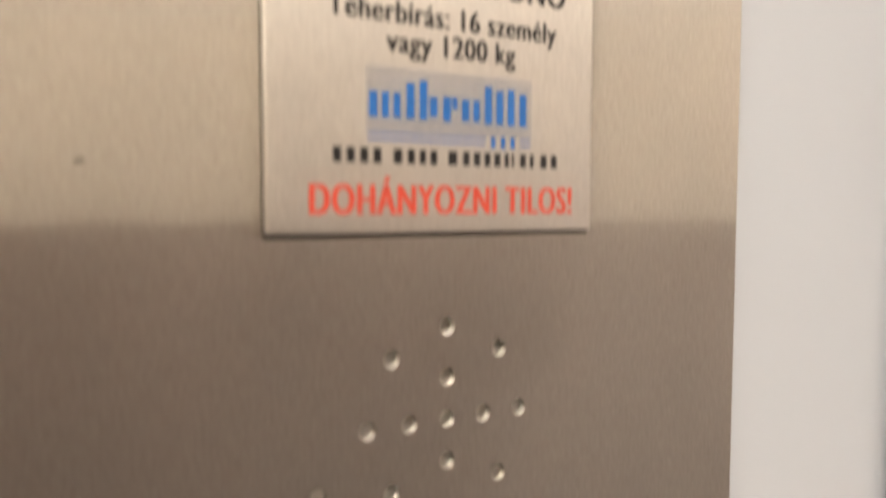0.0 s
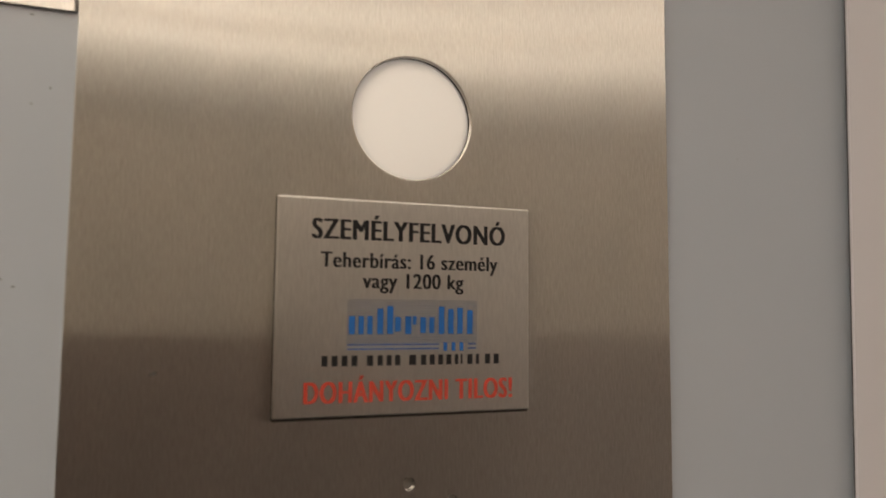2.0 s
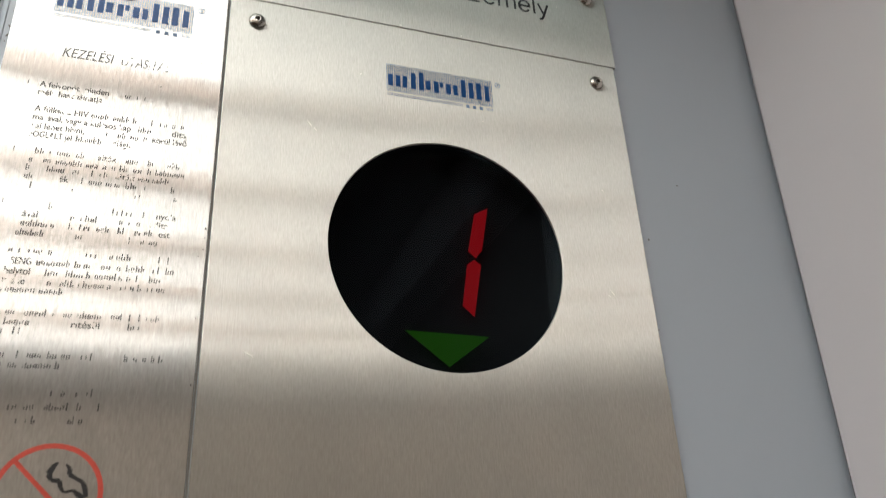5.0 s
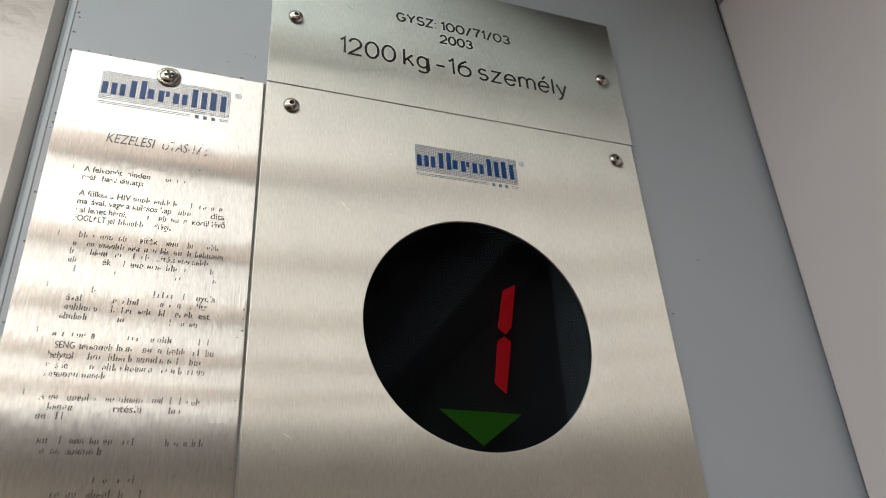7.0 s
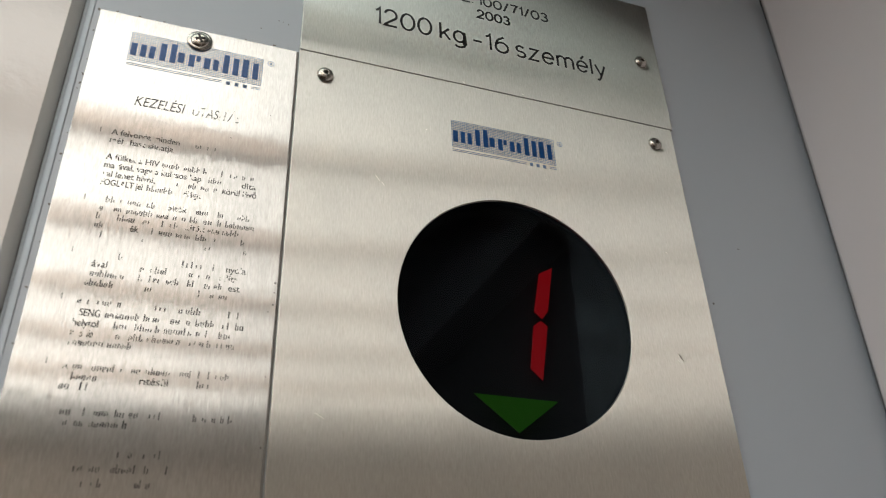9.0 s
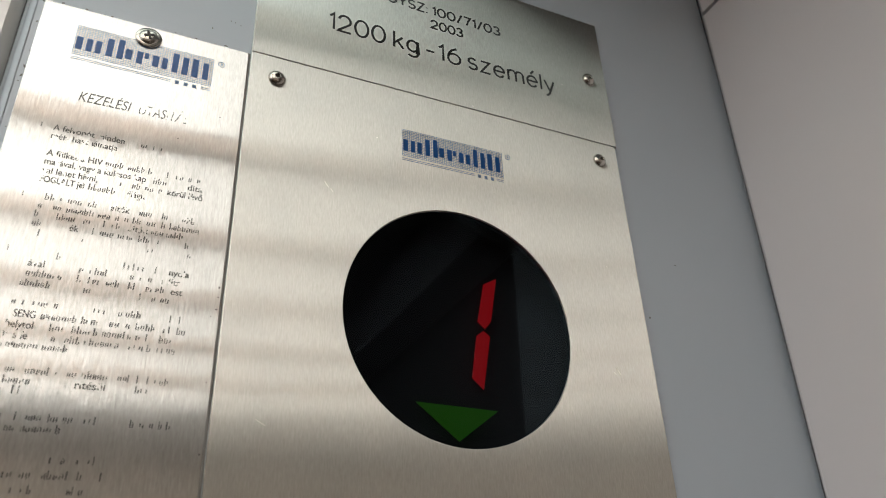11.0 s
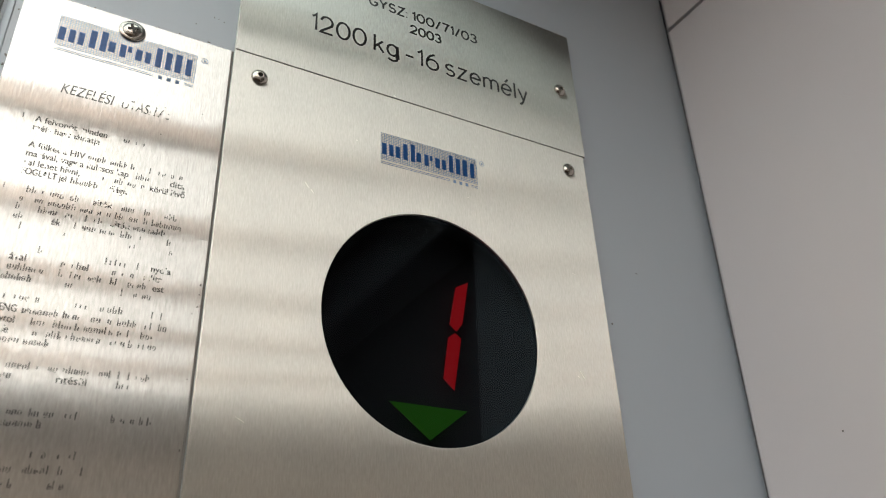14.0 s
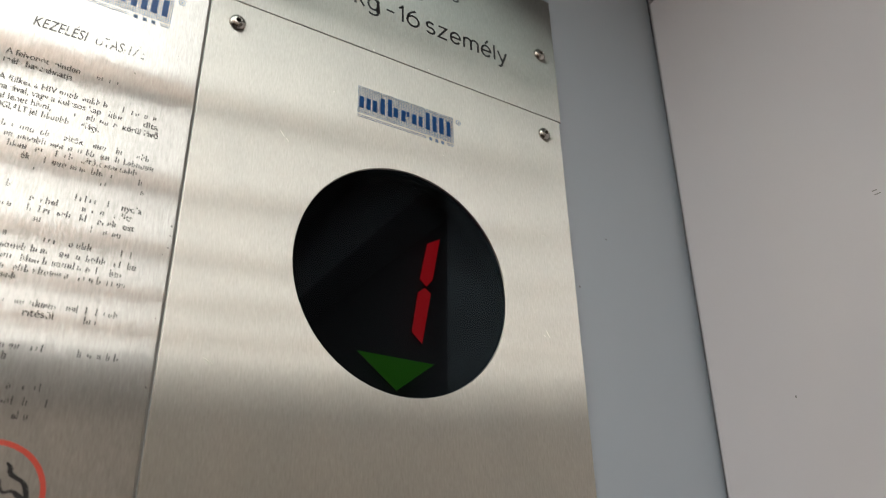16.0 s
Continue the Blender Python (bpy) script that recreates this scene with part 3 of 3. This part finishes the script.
# white lamp lens set back in its round hole
lens = [(0, 0.0017), (0.006, 0.00175), (0.011, 0.0019), (0.015, 0.0021), (0.018, 0.0024), (0.0197, 0.0028), (0.0206, 0.0032), (0.0206, 0.012)]
part("lamp_lens", lathe(lens, *LAMP, 64), LENS, panel, "domed opal white lamp lens")
part("speaker_backing", boxed(-0.045, 0.045, 0.0042, 0.007, 1.43, 1.50), BACKING, panel, "pale grille cloth behind the speaker holes")
for x, z, w, h, a in ((0.0785, 1.738, 0.0042, 0.0006, -1.0), (0.0765, 1.7365, 0.0016, 0.0004, -0.7), (-0.0630, 1.807, 0.0034, 0.0005, -0.95),
                      (-0.0605, 1.8045, 0.002, 0.0004, -0.9), (-0.083, 1.702, 0.0042, 0.00035, -0.5), 
                      (0.0815, 1.792, 0.0016, 0.0003, -0.6), (0.020, 1.822, 0.0007, 0.0005, 0.2), (-0.040, 1.838, 0.0008, 0.0006, 0.5)):
    speck(panel, x, z, w, h * 0.75, 0.0, SCRATCH, a, "scratch")

speck(panel, -0.0765, 1.521, 0.0022, 0.0013, 0.0, SCUFF, 0.3)

# ---------------------------------------------------------------- rated load plate above it
rated = thing("rated_load_plate", 0, 0, 1.8702, "engraved brushed steel rated load plate screwed above the control panel", "sign plate")
part("plate", sheet(rect(-0.100, 0.1015, 1.8702, 1.9615), [], 0.0, 0.0019, bevel=0.0003), STEEL, rated, "brushed stainless steel plate")
for x in (-0.0880, 0.0890):
    button_screw(rated, x, 1.9145, 0.0)
for text, x0, x1 in (("1200", -0.0650, -0.0362), ("kg", -0.0312, -0.0182), ("-", -0.0134, -0.0088), ("16", -0.0062, 0.0062), ("személy", 0.0108, 0.0642)):
    part("engraved_word", engraved(text, x0, x1, 1.8972, 0.0106, 0.0, 0.00128), INK, rated, "engraved dark writing reading " + text)
part("engraved_word", engraved("2003", -0.0100, 0.0085, 1.9180, 0.0056, 0.0, 0.00112), INK, rated, "engraved dark figures reading 2003")
for text, x0, x1 in (("GYSZ:", -0.0342, -0.0122), ("100/71/03", -0.0088, 0.0322)):
    part("engraved_word", engraved(text, x0, x1, 1.9278, 0.0058, 0.0, 0.00112), INK, rated, "engraved dark writing reading " + text)
for x, z, w, h in ((-0.060, 1.930, 0.0050, 0.0003), (0.012, 1.8720, 0.0010, 0.0008), (-0.020, 1.8712, 0.0012, 0.0006), (0.070, 1.905, 0.0006, 0.0005)):
    speck(rated, x, z, w, h, 0.0, SCRATCH, -0.7, "scratch")

# ---------------------------------------------------------------- capacity sign
sign = thing("capacity_sign", -0.001, 0, 1.5075, "printed satin silver passenger lift sign glued on the steel panel", "sign")
SX0, SX1, SZ0, SZ1, SY = -0.0433, 0.0412, 1.5070, 1.5742, -0.0021
part("sheet", boxed(SX0, SX1, SY, -0.0002, SZ0, SZ1, bevel=0.0006), SATIN, sign, "satin silver sheet with bevelled edges")
# thin dark line along the sheet's lower and left edges
part("edge_line", flat([rect(SX0, SX1, SZ0 - 0.0010, SZ0 - 0.0001), rect(SX0 - 0.0003, SX0 - 0.0001, SZ0 - 0.0006, SZ1)], 0.0, 0.0004), GRIME_AND_LINES, sign, "thin dark line along the lower and left edges")
part("printed_line", letters("SZEMÉLYFELVONÓ", -0.0325, 0.0318, 1.5614, 0.0062, SY, 0.055, 0, 1.12), INK, sign, "bold black heading reading SZEMÉLYFELVONÓ")
part("printed_line", letters("Teherbírás: 16 személy", -0.0298, 0.0292, 1.5527, 0.0047, SY, 0.045, 0, 1.08), INK, sign, "black line reading Teherbírás: 16 személy")
part("printed_line", letters("vagy 1200 kg", -0.0165, 0.0170, 1.5464, 0.0047, SY, 0.045, 0, 1.08), INK, sign, "black line reading vagy 1200 kg")
part("printed_line", letters("DOHÁNYOZNI TILOS!", -0.0340, 0.0345, 1.5112, 0.0064, SY, 0.05, 0, 1.12), RED, sign, "red line reading DOHÁNYOZNI TILOS!")
block_mark(sign, -0.0212, 0.0218, 1.5294, 1.5427, SY, STROKES, False, 0.00085, (BLUE_PALE, 0.0008, 0.0004, BLUE_PALE))
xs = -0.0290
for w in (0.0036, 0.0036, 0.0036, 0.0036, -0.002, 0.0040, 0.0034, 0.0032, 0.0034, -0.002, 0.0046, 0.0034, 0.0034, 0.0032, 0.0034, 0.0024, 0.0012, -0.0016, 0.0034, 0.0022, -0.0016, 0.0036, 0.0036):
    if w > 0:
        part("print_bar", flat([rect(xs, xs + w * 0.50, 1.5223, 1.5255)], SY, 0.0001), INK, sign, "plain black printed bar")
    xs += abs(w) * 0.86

# ---------------------------------------------------------------- operating instructions plate
guide = thing("instruction_plate", -0.142, 0, 1.6235, "worn printed metal instruction plate screwed to the painted wall", "sign plate")
GY = 0.0010
part("plate", sheet(rect(-0.1835, -0.1012, 1.6235, 1.8690), [], GY, WALL_Y - 0.0001, bevel=0.0002), STEEL_FINE, guide, "bright brushed aluminium plate")
block_mark(guide, -0.1695, -0.1155, 1.8450, 1.8600, GY, STROKES, True, 0.00095, (BLUE, 0.0016, 0.00026, GRID))
part("title_line", letters("KEZELÉSI", -0.1632, -0.1442, 1.8228, 0.0046, GY, 0.0, 0.2), WORN_INK, guide, "worn black title reading KEZELÉSI")
part("title_line", letters("UTASÍTÁS", -0.1412, -0.1222, 1.8228, 0.0046, GY, 0.0, 0.2), VERY_WORN_INK, guide, "nearly rubbed off black title word")

rng = random.Random(7)


def worn_line(x0, x1, z, height, keep, gaps=0.0):
    """A line of small print of which only broken strokes of the letters are left."""
    polys, x = [], x0
    xh = height * 0.68
    while x < x1:
        strong = min(0.95, max(0.05, keep + 0.30 + rng.uniform(-0.35, 0.3)))
        end = min(x1, x + rng.uniform(0.004, 0.012))
        while x < end:
            pitch = rng.uniform(0.0014, 0.0018)
            if rng.random() < strong:
                w, lean = rng.uniform(0.00030, 0.00048), 0.0001
                tall = rng.random() < 0.30
                h = height if tall else xh * rng.uniform(0.55, 1.0)
                zb = z + (rng.uniform(0, xh - h) if not tall else 0)
                polys.append([(x, zb), (x + w, zb), (x + w + lean, zb + h), (x + lean, zb + h)])
                if rng.random() < strong:
                    u = x + pitch * 0.50
                    h2 = xh * rng.uniform(0.4, 1.0)
                    z2 = z + rng.uniform(0, xh - h2)
                    polys.append([(u, z2), (u + w, z2), (u + w + lean, z2 + h2), (u + lean, z2 + h2)])
                    for level in (0.0, 0.42, 0.86):
                        if rng.random() < 0.42:
                            polys.append(rect(x + w * 0.9, u, z + xh * level, z + xh * level + 0.0002))
            x += pitch
        x += rng.uniform(0.0008, 0.0016) + (rng.uniform(0, 0.008) if rng.random() < gaps else 0)
    if polys:
        tagged(part("print_line", flat(polys, GY, 0.00006), SMALL_PRINT, guide, "line of rubbed small black print"), kind="stuff")


def worn_words(words, x0, x1, z):
    part("print_word", letters(words, x0, x1, z, 0.0026, GY, 0.02), WORN_PRINT, guide, "worn black print reading " + words)


# paragraphs of the print: height of each line, then the pieces left of it; words that can still be read, else
# (from, to, share of ink left)
PRINT = [
    (1.8070, [("A felvonót minden", -0.1690, -0.1440), (-0.138, -0.130, 0.1)]),
    (1.8032, [("mély használhatja", -0.1690, -0.1460)]),
    (1.7955, [("A fülkét a HÍV", -0.1690, -0.1500), (-0.1490, -0.1330, 0.45), (-0.1300, -0.1140, 0.35)]),
    (1.7917, [("masával, vagy a kulcsos kap", -0.1690, -0.1340), (-0.1330, -0.1230, 0.45), ("dita", -0.1185, -0.1130)]),
    (1.7878, [("val lehet hívni,", -0.1690, -0.1505), (-0.1490, -0.1270, 0.45), ("körül lévő", -0.1255, -0.1125)]),
    (1.7840, [("FOGLALT jel", -0.1690, -0.1545), (-0.1530, -0.1420, 0.35), ("világít", -0.1405, -0.1330)]),
    (1.7768, [(-0.1660, -0.1490, 0.3), ("ajtók", -0.1440, -0.1375), (-0.1360, -0.1130, 0.35)]),
    (1.7730, [(-0.1675, -0.1130, 0.55)]),
    (1.7695, [(-0.1680, -0.1400, 0.45), ("ajták", -0.1370, -0.1300), (-0.1290, -0.1130, 0.45)]),
    (1.7658, [(-0.1680, -0.1590, 0.4), ("ék", -0.1560, -0.1530), (-0.1520, -0.1120, 0.35)]),
    (1.7620, [(-0.1670, -0.1120, 0.05)]),
    (1.7540, [(-0.1660, -0.1540, 0.25), (-0.1380, -0.1215, 0.35), ("nyola", -0.1205, -0.1135)]),
    (1.7502, [("ával", -0.1660, -0.1610), (-0.1580, -0.1250, 0.2), ("rdíta", -0.1225, -0.1160), (-0.1150, -0.1130, 0.5)]),
    (1.7465, [(-0.1660, -0.1190, 0.5), ("est", -0.1190, -0.1150)]),
    (1.7428, [(-0.1670, -0.1560, 0.45), (-0.1510, -0.1180, 0.3)]),
    (1.7358, [(-0.1680, -0.1530, 0.35), (-0.1430, -0.1290, 0.25), (-0.1180, -0.1140, 0.3)]),
    (1.7315, [("SENG", -0.1665, -0.1600), (-0.1585, -0.1330, 0.55), (-0.1320, -0.1130, 0.3)]),
    (1.7277, [("helytol", -0.1680, -0.1600), (-0.1585, -0.1150, 0.55)]),
    (1.7240, [("kos fe", -0.1680, -0.1610), (-0.1590, -0.1100, 0.45)]),
    (1.7208, [(-0.1680, -0.1490, 0.6)]),
    (1.7125, [("A", -0.1680, -0.1665), (-0.1650, -0.1160, 0.5)]),
    (1.7090, [(-0.1650, -0.1520, 0.45), ("ritésül", -0.1440, -0.1350), (-0.1320, -0.1220, 0.25)]),
    (1.7058, [(-0.1680, -0.1570, 0.6)]),
    (1.6975, [(-0.1660, -0.1440, 0.6), (-0.1410, -0.1130, 0.2)]),
    (1.6940, [(-0.1660, -0.1430, 0.5)]),
    (1.6848, [(-0.1560, -0.1550, 0.9), (-0.1470, -0.1290, 0.25)]),
    (1.6800, [(-0.1590, -0.1380, 0.4), (-0.1350, -0.1240, 0.05)]),
    (1.6755, [(-0.1560, -0.1290, 0.1)]),
]
for z, pieces in PRINT:
    for piece in pieces:
        if isinstance(piece[0], str):
            worn_words(*piece, z)
        else:
            worn_line(piece[0], piece[1], z, 0.0027, piece[2], 0.06)
for z in (1.8075, 1.7770, 1.7550, 1.7370, 1.7140):
    part("number_mark", flat([rect(-0.1732, -0.1729, z, z + 0.0021)], GY, 0.00006), INK_GREY, guide)

part("grime_line", boxed(-0.10110, -0.10030, 0.0014, 0.0021, 1.6240, 1.8690), JOINT, guide, "dark grime in the gap beside the steel panel")

# no smoking sign
NS, NR = (-0.1430, 1.6528), 0.0165
no_smoking = part("no_smoking_ring", sheet(ring(*NS, NR, 64), [ring(*NS, NR - 0.0016, 64)], GY - 0.0001, GY), RED, guide, "red printed ring of the no smoking sign")
c45 = math.cos(radians(45))
q = NR - 0.001
part("slash", flat([[(NS[0] - q * c45 - 0.0005, NS[1] + q * c45 - 0.0005), (NS[0] - q * c45 + 0.0005, NS[1] + q * c45 + 0.0005),
                     (NS[0] + q * c45 + 0.0005, NS[1] - q * c45 + 0.0005), (NS[0] + q * c45 - 0.0005, NS[1] - q * c45 - 0.0005)]], GY - 0.0001, 0.0001), RED, no_smoking, "red slash")
part("cigarette", flat([rect(-0.1550, -0.1357, 1.6468, 1.6499), rect(-0.1354, -0.1340, 1.6468, 1.6499), rect(-0.1337, -0.1318, 1.6468, 1.6499)], GY, 0.0001), INK, no_smoking, "black cigarette shape")


def ribbon(points, widths):
    quads = []
    for i in range(len(points) - 1):
        (x0, z0), (x1, z1) = points[i], points[i + 1]
        d = math.hypot(x1 - x0, z1 - z0)
        nx, nz = -(z1 - z0) / d, (x1 - x0) / d
        a, b = widths[i] * 0.62, widths[i + 1] * 0.62
        quads.append([(x0 + nx * a, z0 + nz * a), (x0 - nx * a, z0 - nz * a), (x1 - nx * b, z1 - nz * b), (x1 + nx * b, z1 + nz * b)])
    return quads


smoke_a = [(-0.1412, 1.6632), (-0.1426, 1.6616), (-0.1434, 1.6596), (-0.1425, 1.6576), (-0.1400, 1.6574), (-0.1394, 1.6552), (-0.1382, 1.6538), (-0.1356, 1.6544), (-0.1336, 1.6528), (-0.1322, 1.6518)]
smoke_b = [(-0.1388, 1.6626), (-0.1374, 1.6612), (-0.1374, 1.6594), (-0.1352, 1.6581), (-0.1332, 1.6570), (-0.1321, 1.6550), (-0.1316, 1.6522)]
part("smoke", flat(ribbon(smoke_a, [0.0006, 0.0014, 0.0016, 0.0010, 0.0012, 0.0010, 0.0006, 0.0008, 0.0014, 0.0010]), GY, 0.0001), INK, no_smoking, "black curl of smoke")
part("smoke", flat(ribbon(smoke_b, [0.0004, 0.0011, 0.0012, 0.0009, 0.0010, 0.0013, 0.0012]), GY, 0.0001), INK, no_smoking, "black curl of smoke")
cross_screw(guide, -0.1428, 1.8625, GY, 0.0040, 0.0024, True, 0.35)
cross_screw(guide, -0.1420, 1.6318, GY, 0.0054, 0.0040, False, 0.1)
for x, z, w, h in ((-0.1022, 1.7520, 0.0008, 0.0010), (-0.1022, 1.7480, 0.0007, 0.0005), (-0.1024, 1.7430, 0.0008, 0.0006), (-0.1040, 1.7400, 0.0005, 0.0004),
                   (-0.1028, 1.7150, 0.0005, 0.0005), (-0.1024, 1.6900, 0.0005, 0.0009), (-0.1100, 1.8300, 0.0006, 0.0004), (-0.1250, 1.8150, 0.0007, 0.0005)):
    speck(guide, x, z, w, h, GY)

# chips and specks in the wall paint
for x, z, w, h in ((0.1050, 1.7690, 0.0012, 0.0015), (0.1285, 1.8022, 0.0020, 0.0006), (0.1015, 1.8960, 0.0006, 0.0008), (0.1018, 1.8300, 0.0005, 0.0005),
                   (0.1012, 1.8660, 0.0008, 0.0006), (-0.1130, 1.5450, 0.0012, 0.0007), (-0.1160, 1.5470, 0.0008, 0.0005), (-0.1065, 1.6010, 0.0006, 0.0009),
                   (-0.1280, 1.6090, 0.0007, 0.0006), (-0.1110, 1.5960, 0.0006, 0.0007), (-0.1220, 1.6200, 0.0022, 0.0005), (-0.1120, 1.6215, 0.0015, 0.0005),
                   (-0.1105, 1.8860, 0.0005, 0.0012), (-0.1085, 1.8858, 0.0004, 0.0010), (-0.1060, 1.8850, 0.0004, 0.0012), (-0.1180, 1.8790, 0.0005, 0.0010),
                   (-0.1160, 1.8700, 0.0016, 0.0006), (-0.1110, 1.8706, 0.0012, 0.0006), (-0.1340, 1.8698, 0.0010, 0.0005), (0.135, 1.600, 0.0005, 0.0005)):
    speck(wall_front, x, z, w * 0.8, h * 0.8, WALL_Y, SCUFF)

# grime caught along the upright gap and under the plates
dirt = random.Random(21)
for k in range(26):
    size = dirt.uniform(0.0004, 0.0011)
    speck(wall_front, dirt.uniform(-0.1849, -0.1838), dirt.uniform(1.64, 1.90), size, size * dirt.uniform(0.6, 1.8), WALL_Y, SCUFF, dirt.uniform(0, 3))
for k in range(9):
    size = dirt.uniform(0.0004, 0.0009)
    speck(wall_front, dirt.uniform(-0.178, -0.102), 1.8697 + dirt.uniform(0.0, 0.0012), size * 1.6, size, WALL_Y, SCUFF, dirt.uniform(-0.3, 0.3))
for k in range(8):
    size = dirt.uniform(0.0004, 0.0009)
    speck(wall_front, 0.1008 + dirt.uniform(0.0, 0.001), dirt.uniform(1.62, 1.95), size, size, WALL_Y, SCUFF, dirt.uniform(0, 3))

# scuffs on the side wall
for y, z, w, h in ((-0.1135, 1.7950, 0.0024, 0.0004), (-0.1145, 1.7927, 0.0030, 0.0004), (-0.0515, 1.7085, 0.0008, 0.0010)):
    part("speck", leaning(boxed(X_RIGHT - 0.0001, X_RIGHT + 0.0005, y - w / 2, y + w / 2, z - h / 2, z + h / 2)), SCUFF, wall_right)
